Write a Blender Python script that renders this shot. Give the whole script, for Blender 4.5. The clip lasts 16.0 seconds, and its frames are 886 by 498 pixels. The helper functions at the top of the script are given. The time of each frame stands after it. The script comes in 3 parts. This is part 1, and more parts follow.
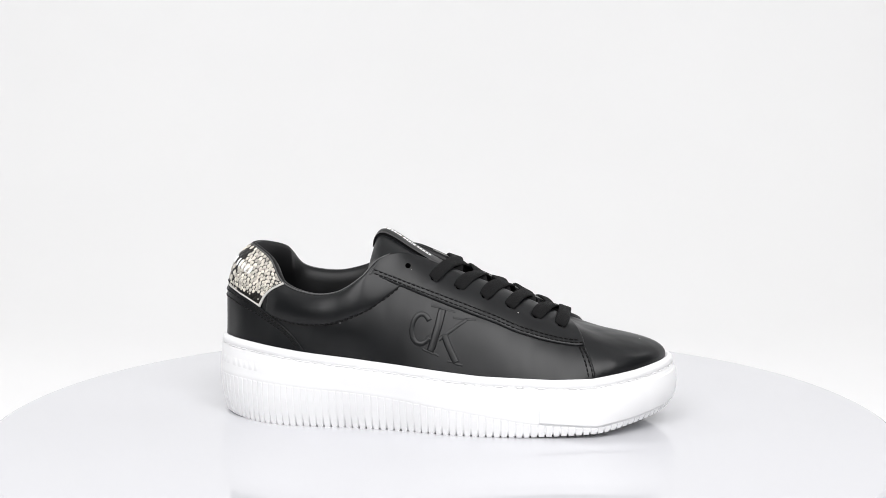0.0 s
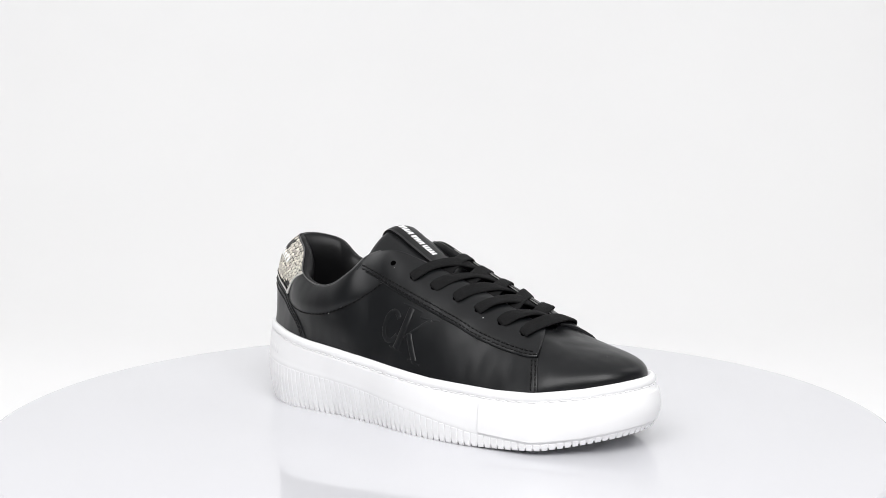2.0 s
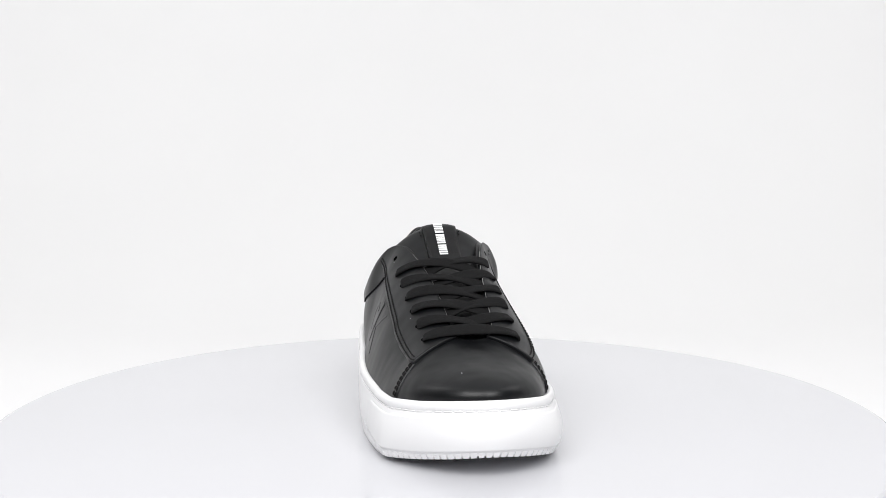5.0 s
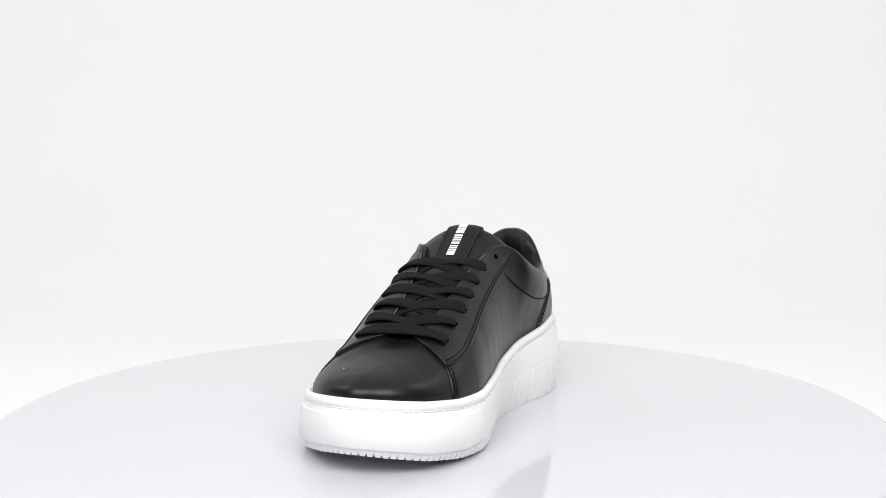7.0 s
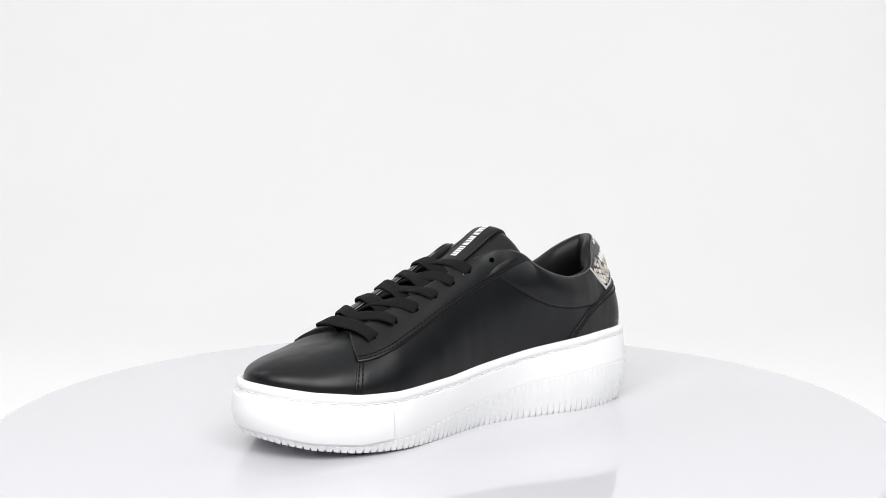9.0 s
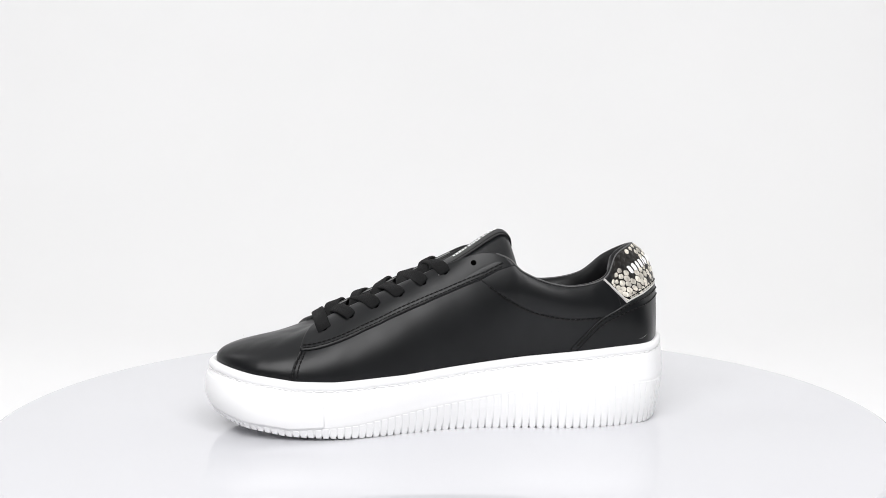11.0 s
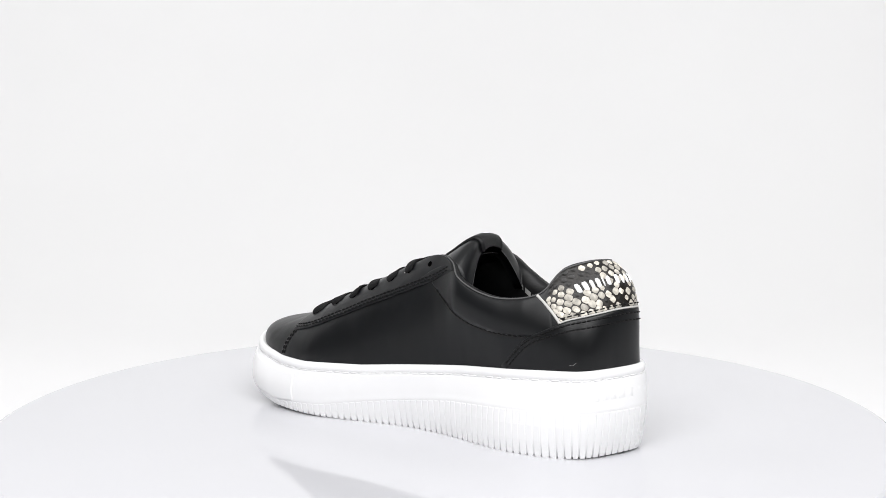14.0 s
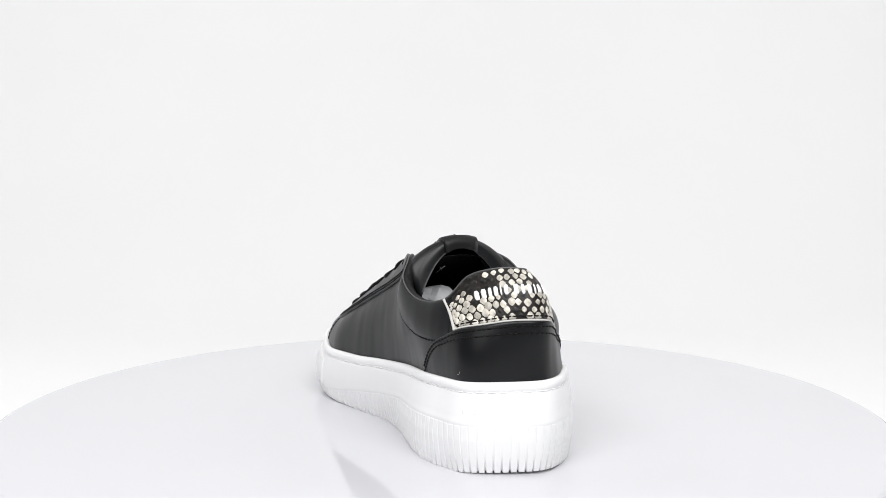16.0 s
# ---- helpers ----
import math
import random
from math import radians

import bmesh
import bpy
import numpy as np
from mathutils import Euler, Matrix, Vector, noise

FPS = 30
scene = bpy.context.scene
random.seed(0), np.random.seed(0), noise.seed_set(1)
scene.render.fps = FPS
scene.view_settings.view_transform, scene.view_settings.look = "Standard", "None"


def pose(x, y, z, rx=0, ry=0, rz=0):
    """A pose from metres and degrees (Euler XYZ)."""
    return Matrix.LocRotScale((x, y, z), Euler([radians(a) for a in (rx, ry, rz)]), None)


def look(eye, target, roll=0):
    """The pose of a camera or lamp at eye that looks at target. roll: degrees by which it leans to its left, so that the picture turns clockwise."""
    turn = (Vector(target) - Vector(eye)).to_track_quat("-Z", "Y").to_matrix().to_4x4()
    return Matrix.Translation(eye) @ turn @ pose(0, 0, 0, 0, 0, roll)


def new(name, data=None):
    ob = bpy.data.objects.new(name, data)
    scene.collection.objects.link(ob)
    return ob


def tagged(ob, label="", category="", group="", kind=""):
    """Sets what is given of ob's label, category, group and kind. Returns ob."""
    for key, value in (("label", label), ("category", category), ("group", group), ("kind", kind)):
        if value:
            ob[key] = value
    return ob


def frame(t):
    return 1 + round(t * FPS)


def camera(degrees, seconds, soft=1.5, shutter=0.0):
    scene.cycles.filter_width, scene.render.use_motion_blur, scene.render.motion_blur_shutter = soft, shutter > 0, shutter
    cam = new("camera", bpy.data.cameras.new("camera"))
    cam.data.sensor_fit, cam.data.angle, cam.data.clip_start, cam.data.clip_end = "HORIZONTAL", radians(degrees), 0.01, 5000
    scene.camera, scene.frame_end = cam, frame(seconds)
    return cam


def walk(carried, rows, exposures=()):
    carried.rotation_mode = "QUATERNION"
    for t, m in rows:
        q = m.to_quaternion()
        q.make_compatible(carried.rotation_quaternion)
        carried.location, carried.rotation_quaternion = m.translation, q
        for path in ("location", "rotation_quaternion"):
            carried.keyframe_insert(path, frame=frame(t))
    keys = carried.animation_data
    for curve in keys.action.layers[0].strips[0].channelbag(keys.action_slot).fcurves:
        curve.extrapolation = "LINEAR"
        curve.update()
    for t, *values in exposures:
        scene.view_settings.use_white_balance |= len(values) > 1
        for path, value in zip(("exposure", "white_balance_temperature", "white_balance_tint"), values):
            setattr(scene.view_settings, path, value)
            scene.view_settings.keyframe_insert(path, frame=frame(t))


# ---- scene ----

# ---------------------------------------------------------------- camera
cam = camera(39.83, 16.0, soft=0.6)
STAND = pose(0, -0.8, 0.2003, 90 - 6.357, 0.07, -0.095)
walk(cam, [(0.0, STAND), (16.0, STAND)], exposures=[(0.0, -0.07), (16.0, -0.07)])

# ---------------------------------------------------------------- light
world = bpy.data.worlds.new("studio")
scene.world = world
world.use_nodes = True
world.node_tree.nodes["Background"].inputs["Color"].default_value = (0.95, 0.97, 1.0, 1)
world.node_tree.nodes["Background"].inputs["Strength"].default_value = 0.16


def softbox(name, eye, target, sx, sy, watts, colour=(1.0, 0.995, 1.0)):
    data = bpy.data.lights.new(name, "AREA")
    data.shape, data.size, data.size_y = "RECTANGLE", sx, sy
    data.energy, data.color = watts, colour
    ob = new(name, data)
    ob.matrix_world = look(eye, target)
    return ob


softbox("softbox_overhead", (0.0, 0.0, 1.55), (0, 0.0, 0), 2.0, 1.6, 7.8)
softbox("softbox_backdrop", (-1.15, 0.25, 1.25), (0.7, 1.3, 0.6), 0.4, 0.5, 3.2)
softbox("softbox_backdrop", (1.15, 0.25, 1.25), (-0.7, 1.3, 0.6), 0.4, 0.5, 2.9)
softbox("softbox_side", (-0.62, -1.35, 1.35), (0, 0.1, 0.05), 1.0, 1.1, 27.5)
softbox("softbox_side", (0.62, -1.35, 1.35), (0, 0.1, 0.05), 1.0, 1.1, 27.5)

# ---------------------------------------------------------------- materials


def material(name, colour, rough=0.5, metal=0.0, spread=0.0, scale=60.0, bump=0.0, bump_scale=900.0, spec=0.5, coat=0.0, folds=0.0, island=0.0):
    m = bpy.data.materials.new(name)
    m.use_nodes = True
    nt = m.node_tree
    b = nt.nodes["Principled BSDF"]
    b.inputs["Base Color"].default_value = (*colour, 1)
    b.inputs["Roughness"].default_value = rough
    b.inputs["Metallic"].default_value = metal
    b.inputs["Specular IOR Level"].default_value = spec
    b.inputs["Coat Weight"].default_value = coat
    co = nt.nodes.new("ShaderNodeTexCoord")
    if spread:
        n = nt.nodes.new("ShaderNodeTexNoise")
        n.inputs["Scale"].default_value = scale
        n.inputs["Detail"].default_value = 6
        r = nt.nodes.new("ShaderNodeValToRGB")
        r.color_ramp.elements[0].position, r.color_ramp.elements[1].position = 0.3, 0.7
        r.color_ramp.elements[0].color = (*[c * (1 - spread) for c in colour], 1)
        r.color_ramp.elements[1].color = (*[min(1, c * (1 + spread)) for c in colour], 1)
        nt.links.new(co.outputs["Object"], n.inputs["Vector"])
        nt.links.new(n.outputs["Fac"], r.inputs["Fac"])
        nt.links.new(r.outputs["Color"], b.inputs["Base Color"])
        if island:
            ge = nt.nodes.new("ShaderNodeObjectInfo")
            im = nt.nodes.new("ShaderNodeMapRange")
            im.inputs["To Min"].default_value, im.inputs["To Max"].default_value = 1 - island, 1 + island
            mx = nt.nodes.new("ShaderNodeVectorMath")
            mx.operation = "SCALE"
            nt.links.new(ge.outputs["Random"], im.inputs["Value"])
            nt.links.new(r.outputs["Color"], mx.inputs[0])
            nt.links.new(im.outputs["Result"], mx.inputs["Scale"])
            nt.links.new(mx.outputs["Vector"], b.inputs["Base Color"])
        mr = nt.nodes.new("ShaderNodeMapRange")
        mr.inputs["To Min"].default_value, mr.inputs["To Max"].default_value = rough * 0.85, min(1, rough * 1.15)
        nt.links.new(n.outputs["Fac"], mr.inputs["Value"])
        nt.links.new(mr.outputs["Result"], b.inputs["Roughness"])
    if bump:
        n2 = nt.nodes.new("ShaderNodeTexNoise")
        n2.inputs["Scale"].default_value = bump_scale
        n2.inputs["Detail"].default_value = 4
        bp = nt.nodes.new("ShaderNodeBump")
        bp.inputs["Strength"].default_value = bump
        bp.inputs["Distance"].default_value = 0.0004
        nt.links.new(co.outputs["Object"], n2.inputs["Vector"])
        nt.links.new(n2.outputs["Fac"], bp.inputs["Height"])
        nt.links.new(bp.outputs["Normal"], b.inputs["Normal"])
        if folds:
            st = nt.nodes.new("ShaderNodeMapping")
            st.inputs["Scale"].default_value = (1.0, 1.0, 0.3)
            n3 = nt.nodes.new("ShaderNodeTexNoise")
            n3.inputs["Scale"].default_value = 34
            n3.inputs["Detail"].default_value = 2
            b3 = nt.nodes.new("ShaderNodeBump")
            b3.inputs["Strength"].default_value = folds
            b3.inputs["Distance"].default_value = 0.004
            nt.links.new(co.outputs["Object"], st.inputs["Vector"])
            nt.links.new(st.outputs["Vector"], n3.inputs["Vector"])
            nt.links.new(n3.outputs["Fac"], b3.inputs["Height"])
            nt.links.new(b3.outputs["Normal"], bp.inputs["Normal"])
    return m


LEATHER = material("black_leather", (0.0032, 0.0036, 0.0043), 0.36, spread=0.2, scale=40, bump=0.08, bump_scale=1400, folds=0.45, spec=0.35)
LINING = material("black_lining", (0.0055, 0.0055, 0.006), 0.42, spread=0.2, bump=0.2, spec=0.26)
THREAD = material("black_thread", (0.003, 0.003, 0.003), 0.6, spec=0.25)
LACE = material("black_cotton_lace", (0.0062, 0.0062, 0.0065), 0.85, spread=0.4, scale=700, bump=0.9, bump_scale=1700, spec=0.18)
EDGE = material("grey_cut_edge", (0.55, 0.54, 0.52), 0.6)
PIPING = material("grey_piping", (0.09, 0.09, 0.09), 0.5)
RAWEDGE = material("raw_leather_edge", (0.24, 0.24, 0.235), 0.6)
RUBBER = material("white_rubber", (0.83, 0.83, 0.834), 0.42, spread=0.015, scale=30, bump=0.05)
SNAKE = material("black_snake_print", (0.014, 0.012, 0.0105), 0.34, spec=0.3, spread=0.5, scale=120, bump=0.4, bump_scale=700)
SCALE = material("cream_snake_scale", (0.52, 0.49, 0.43), 0.35, spread=0.4, scale=350, bump=0.3, bump_scale=1500, island=0.3)
DARKSCALE = material("black_snake_scale", (0.012, 0.011, 0.010), 0.33, spec=0.35, spread=0.5, scale=300, bump=0.4, bump_scale=1500, island=0.5)
PRINT = material("white_print", (0.85, 0.85, 0.85), 0.5)
PAPER = material("grey_tissue", (0.45, 0.46, 0.47), 0.5, spread=0.15, scale=120)
ACRYLIC = material("white_acrylic", (0.615, 0.617, 0.642), 0.07, spread=0.01, scale=3, coat=0.0)
CLOTH = material("white_backdrop_paper", (0.745, 0.745, 0.745), 0.9, spread=0.012, scale=2)

# ---------------------------------------------------------------- mesh tools


def mesh_object(name, verts, faces, mat, smooth=True):
    me = bpy.data.meshes.new(name)
    me.from_pydata([tuple(map(float, v)) for v in verts], [], faces)
    me.materials.append(mat)
    if smooth:
        me.polygons.foreach_set("use_smooth", [True] * len(me.polygons))
    me.update()
    return new(name, me)


def part(name, data, mat, parent, label="", smooth=True):
    ob = mesh_object(name, data[0], data[1], mat, smooth)
    ob.parent = parent
    return tagged(ob, label)


def grid_faces(na, nb, wrap=False, start=0, flip=False):
    faces = []
    for i in range(na if wrap else na - 1):
        for j in range(nb - 1):
            a, b = start + i * nb + j, start + ((i + 1) % na) * nb + j
            f = (a, b, b + 1, a + 1)
            faces.append(f[::-1] if flip else f)
    return faces


def join(*datas):
    verts, faces = [], []
    for v, f in datas:
        k = len(verts)
        verts += [tuple(p) for p in v]
        faces += [tuple(i + k for i in q) for q in f]
    return verts, faces


def tube(points, radius, sides=8, normals=None, flat=1.0, ends=True):
    """A tube along points; with normals the section is an ellipse, radius wide and radius*flat thick."""
    pts = np.array(points, float)
    n = len(pts)
    tang = np.gradient(pts, axis=0)
    tang /= np.linalg.norm(tang, axis=1)[:, None] + 1e-12
    if normals is None:
        normals = np.tile((0.0, 0.0, 1.0), (n, 1))
    nor = np.array(normals, float)
    side = np.cross(tang, nor)
    side /= np.linalg.norm(side, axis=1)[:, None] + 1e-12
    nor = np.cross(side, tang)
    rad = np.broadcast_to(np.array(radius, float), (n,))
    verts = []
    for i in range(n):
        for k in range(sides):
            a = 2 * math.pi * k / sides
            verts.append(pts[i] + rad[i] * (side[i] * math.cos(a) + nor[i] * flat * math.sin(a)))
    faces = []
    for i in range(n - 1):
        for k in range(sides):
            a, b = i * sides + k, i * sides + (k + 1) % sides
            faces.append((a, b, b + sides, a + sides))
    if ends:
        faces += [tuple(range(sides))[::-1], tuple((n - 1) * sides + k for k in range(sides))]
    return verts, faces


def smooth_line(points, n):
    """n points on a smooth curve through the points given."""
    p = np.array(points, float)
    q = np.vstack([2 * p[0] - p[1], p, 2 * p[-1] - p[-2]])
    out = []
    for t in np.linspace(0, len(p) - 1, n):
        i = min(int(t), len(p) - 2)
        u = t - i
        a, b, c, d = q[i:i + 4]
        out.append(0.5 * (2 * b + (c - a) * u + (2 * a - 5 * b + 4 * c - d) * u * u + (3 * b - a - 3 * c + d) * u ** 3))
    return np.array(out)


# ---------------------------------------------------------------- the shoe's last
# stations round the shoe, heel to toe: base x, base y, top x, y, z in millimetres
HEEL = (-144.4, 0.9, -128.2, 4.4, 112.6)
SIDE_A = [(-135.6, -13.1, -122.6, -2.0, 110.0), (-119.3, -24.6, -112.0, -9.5, 103.3), (-101.5, -34.7, -100.0, -24.5, 90.0),
          (-81.1, -41.4, -80.0, -34.5, 84.7), (-59.9, -44.1, -62.0, -38.1, 86.8), (-40.1, -46.3, -47.0, -37.1, 96.2),
          (-22.3, -47.5, -37.0, -29.8, 107.0), (1.3, -50.3, -22.0, -21.4, 110.2), (22.7, -51.3, 0.0, -14.7, 102.2),
          (43.9, -50.6, 25.0, -10.0, 92.0), (65.3, -48.6, 50.0, -7.6, 81.6), (84.2, -46.4, 70.0, -6.3, 73.0),
          (103.6, -42.2, 80.5, -5.0, 67.5), (124.1, -31.3, 83.5, -1.0, 65.8), (140.0, -15.9, 84.0, 2.2, 65.2)]
TOE = (146.9, 2.6, 84.0, 4.5, 65.0)
SIDE_B = [(-138.6, 21.0, -122.4, 16.6, 112.8), (-127.8, 37.1, -109.8, 28.6, 107.6), (-108.3, 40.7, -100.2, 37.8, 94.4),
          (-85.5, 42.1, -80.0, 43.4, 90.1), (-62.2, 40.3, -62.0, 45.3, 92.9), (-41.1, 38.5, -46.0, 43.6, 100.0),
          (-22.2, 39.0, -37.0, 37.1, 108.4), (2.5, 40.9, -22.0, 30.0, 111.3), (24.6, 44.7, 0.0, 25.2, 103.1),
          (46.4, 48.1, 25.0, 22.6, 92.4), (68.1, 51.0, 50.0, 20.8, 81.5), (85.9, 49.6, 70.0, 19.4, 72.6),
          (103.6, 44.9, 80.5, 15.5, 67.0), (124.9, 36.4, 83.5, 10.0, 65.6), (140.4, 21.1, 84.0, 6.6, 65.2)]
STATIONS = np.array([HEEL] + SIDE_A + [TOE] + SIDE_B[::-1], float) / 1000
NS = len(STATIONS)          # 32; the heel is 0, the toe 16, side A between


def around(s, table):
    """Smooth closed curve through the rows of the table, at s stations."""
    s = np.atleast_1d(np.asarray(s, float))
    i = np.floor(s).astype(int)
    u = (s - i)[:, None]
    n = len(table)
    a, b, c, d = table[(i - 1) % n], table[i % n], table[(i + 1) % n], table[(i + 2) % n]
    return 0.5 * (2 * b + (c - a) * u + (2 * a - 5 * b + 4 * c - d) * u * u + (3 * b - a - 3 * c + d) * u ** 3)


def rim_height(x):
    """Height of the line where the upper meets the sole."""
    return np.interp(x, [-0.147, -0.1, -0.05, 0.03, 0.075, 0.099, 0.125, 0.147], [0.0526, 0.0496, 0.0456, 0.0375, 0.0354, 0.0359, 0.0395, 0.0437])


def base_normal(s):
    d = around(np.asarray(s) + 0.02, STATIONS)[:, :2] - around(np.asarray(s) - 0.02, STATIONS)[:, :2]
    n = np.stack([-d[:, 1], d[:, 0]], 1)
    n = -n / (np.linalg.norm(n, axis=1)[:, None] + 1e-12)
    ref = around(s, STATIONS)[:, :2] - np.array([[0.0, 0.003]])
    return np.where(((n * ref).sum(1) < 0)[:, None], -n, n)


ARCH = np.array([0, 0, 0, 0, 0, 0, 0.0, 0.25, 0.6, 0.85, 1, 1, 1, 1, 1, 1, 1] + [1, 1, 1, 1, 1, 1, 0.85, 0.6, 0.25, 0.0, 0, 0, 0, 0, 0], float)[:, None]


def surf(s, v, lift=0.0):
    """Points of the upper: s stations round from the heel, v from the sole (0) to the opening (1), lifted off by metres."""
    s, v = np.broadcast_arrays(np.atleast_1d(np.asarray(s, float)), np.atleast_1d(np.asarray(v, float)))
    def place(s, v):
        row = around(s, STATIONS)
        base = np.column_stack([row[:, :2], rim_height(row[:, 0])])
        top = row[:, 2:5]
        n2 = base_normal(s)
        out = np.column_stack([n2, np.zeros(len(s))])
        h = (top[:, 2] - base[:, 2])[:, None]
        up = np.array([[0, 0, 1.0]])
        arch = around(s, ARCH)
        full = np.exp(-((np.mod(s, NS) - 16.0) / 2.2) ** 4)[:, None]
        p1 = base + up * h * (0.45 - 0.02 * arch + 0.19 * full) + out * (0.0015 * (1 - arch) + 0.001)
        toward = base - top
        toward[:, 2] = 0
        turn = np.minimum(np.mod(s, NS), NS - np.mod(s, NS))[:, None]
        heel = np.exp(-(turn / 1.6) ** 2)
        p2c = top - up * h * (0.38 - 0.2 * heel) + out * (0.0035 + 0.0115 * heel)
        p2a = top + toward * 0.42 - up * h * (0.10 + 0.30 * full)
        p2 = p2c * (1 - arch) + p2a * arch
        lean = np.interp(np.mod(s, NS), [5.5, 7.5, 12.0, 13.5], [0, 1, 1, 0])[:, None]
        rear = np.interp(np.mod(s + 8, NS) - 8, [-1.5, 0, 0.7, 3.5, 5.0], [0, 0.6, 1, 1, 0])[:, None]
        p1 = p1 - out * (0.010 * lean + 0.006 * rear)
        p2 = p2 + out * (0.002 * lean + 0.007 * rear)
        w = v[:, None]
        return base * (1 - w) ** 3 + 3 * p1 * w * (1 - w) ** 2 + 3 * p2 * w * w * (1 - w) + top * w ** 3
    p = place(s, v)
    ds = place(s + 0.01, v) - place(s - 0.01, v)
    dv = place(s, np.minimum(v + 0.01, 1.0)) - place(s, v - 0.01)
    n = np.cross(ds, dv)
    n /= np.linalg.norm(n, axis=1)[:, None] + 1e-12
    centre = np.array([[0.0, 0.003, 0.03]])
    n = np.where(((p - centre * np.array([[0, 1, 1]]) - p * np.array([[1.0, 0, 0]]) * 0.6) * n).sum(1)[:, None] < 0, -n, n)
    return p + n * np.asarray(lift).reshape(-1, 1), n


GS, GV = np.meshgrid(np.linspace(0, NS, 641), np.linspace(0, 1, 81), indexing="ij")
GP = surf(GS.ravel(), GV.ravel())[0]


def on(side, x, z):
    """(s, v) of the point of side 'A' or 'B' at x, z in millimetres."""
    s = GS.ravel()
    d = (GP[:, 0] - x / 1000) ** 2 + (GP[:, 2] - z / 1000) ** 2
    d = d + np.where((s <= 16.2) if side == "A" else (s >= 15.8), 0, 1)
    k = int(np.argmin(d))
    return float(s[k]), float(GV.ravel()[k])


def panel(f, na, nb, lift=0.0012, crown=0.0, sink=0.0006):
    """A raised patch of the upper: f(a, b) gives (s, v); thin rounded edges all round."""
    aa = np.concatenate([[0.0, 0.004], np.linspace(0.02, 0.98, na - 4), [0.996, 1.0]]) if na > 8 else np.linspace(0, 1, na)
    bb = np.concatenate([[0.0, 0.012], np.linspace(0.05, 0.95, nb - 4), [0.988, 1.0]]) if nb > 8 else np.linspace(0, 1, nb)
    A, B = np.meshgrid(np.concatenate([[0], aa, [1]]), np.concatenate([[0], bb, [1]]), indexing="ij")
    L = np.full(A.shape, lift)
    L = L + crown * (4 * A * (1 - A)) * (4 * B * (1 - B)) ** 0.6
    L[0, :] = L[-1, :] = L[:, 0] = L[:, -1] = -sink
    for i in (1, -2):
        L[i, 1:-1] -= lift * 0.25
        L[1:-1, i] -= lift * 0.25
    s, v = f(A.ravel(), B.ravel())
    p, _ = surf(s, v, L.ravel())
    return p, grid_faces(na + 2, nb + 2)


def stitches(path, lift, length=0.0023, gap=0.0009, r=0.00046):
    """Thread stitches along a path of (s, v)."""
    path = smooth_line(path, 400)
    p, n = surf(path[:, 0], path[:, 1], lift)
    run = np.concatenate([[0], np.cumsum(np.linalg.norm(np.diff(p, axis=0), axis=1))])
    out = []
    d = 0.0
    while d + length < run[-1]:
        ds = np.linspace(d, d + length, 4)
        q = np.column_stack([np.interp(ds, run, p[:, k]) for k in range(3)])
        m = np.column_stack([np.interp(ds, run, n[:, k]) for k in range(3)])
        q = q + m * np.array([[-0.0003], [0.0002], [0.0002], [-0.0003]])
        out.append(tube(q, r, 5, m))
        d += length + gap
    return join(*out)


def seam(path, lift, r, n=160):
    path = smooth_line(path, n)
    p, m = surf(path[:, 0], path[:, 1], lift)
    return tube(p, r, 6, m)


# ---------------------------------------------------------------- setting


def build_setting():
    # paper sweep: floor, curve and wall in one sheet
    prof = [(-0.6, -0.02), (0.42, -0.02)]
    for k in range(1, 25):
        a = math.pi / 2 * k / 24
        prof.append((0.42 + 0.88 * math.sin(a), -0.02 + 0.88 * (1 - math.cos(a))))
    prof += [(1.3, 1.2), (1.3, 2.6)]
    verts = [(x, y, z) for x in (-1.38, 1.38) for y, z in prof]
    ob = mesh_object("backdrop", verts, grid_faces(2, len(prof), flip=True), CLOTH)
    tagged(ob, "seamless white paper backdrop curving up behind the turntable", "backdrop", kind="structure")


def slab(name, lo, hi, mat, label):
    v = [(x, y, z) for x in (lo[0], hi[0]) for y in (lo[1], hi[1]) for z in (lo[2], hi[2])]
    f = [(0, 1, 3, 2), (4, 6, 7, 5), (0, 4, 5, 1), (2, 3, 7, 6), (0, 2, 6, 4), (1, 5, 7, 3)]
    return tagged(mesh_object(name, v, f, mat, smooth=False), label, "wall", kind="structure")


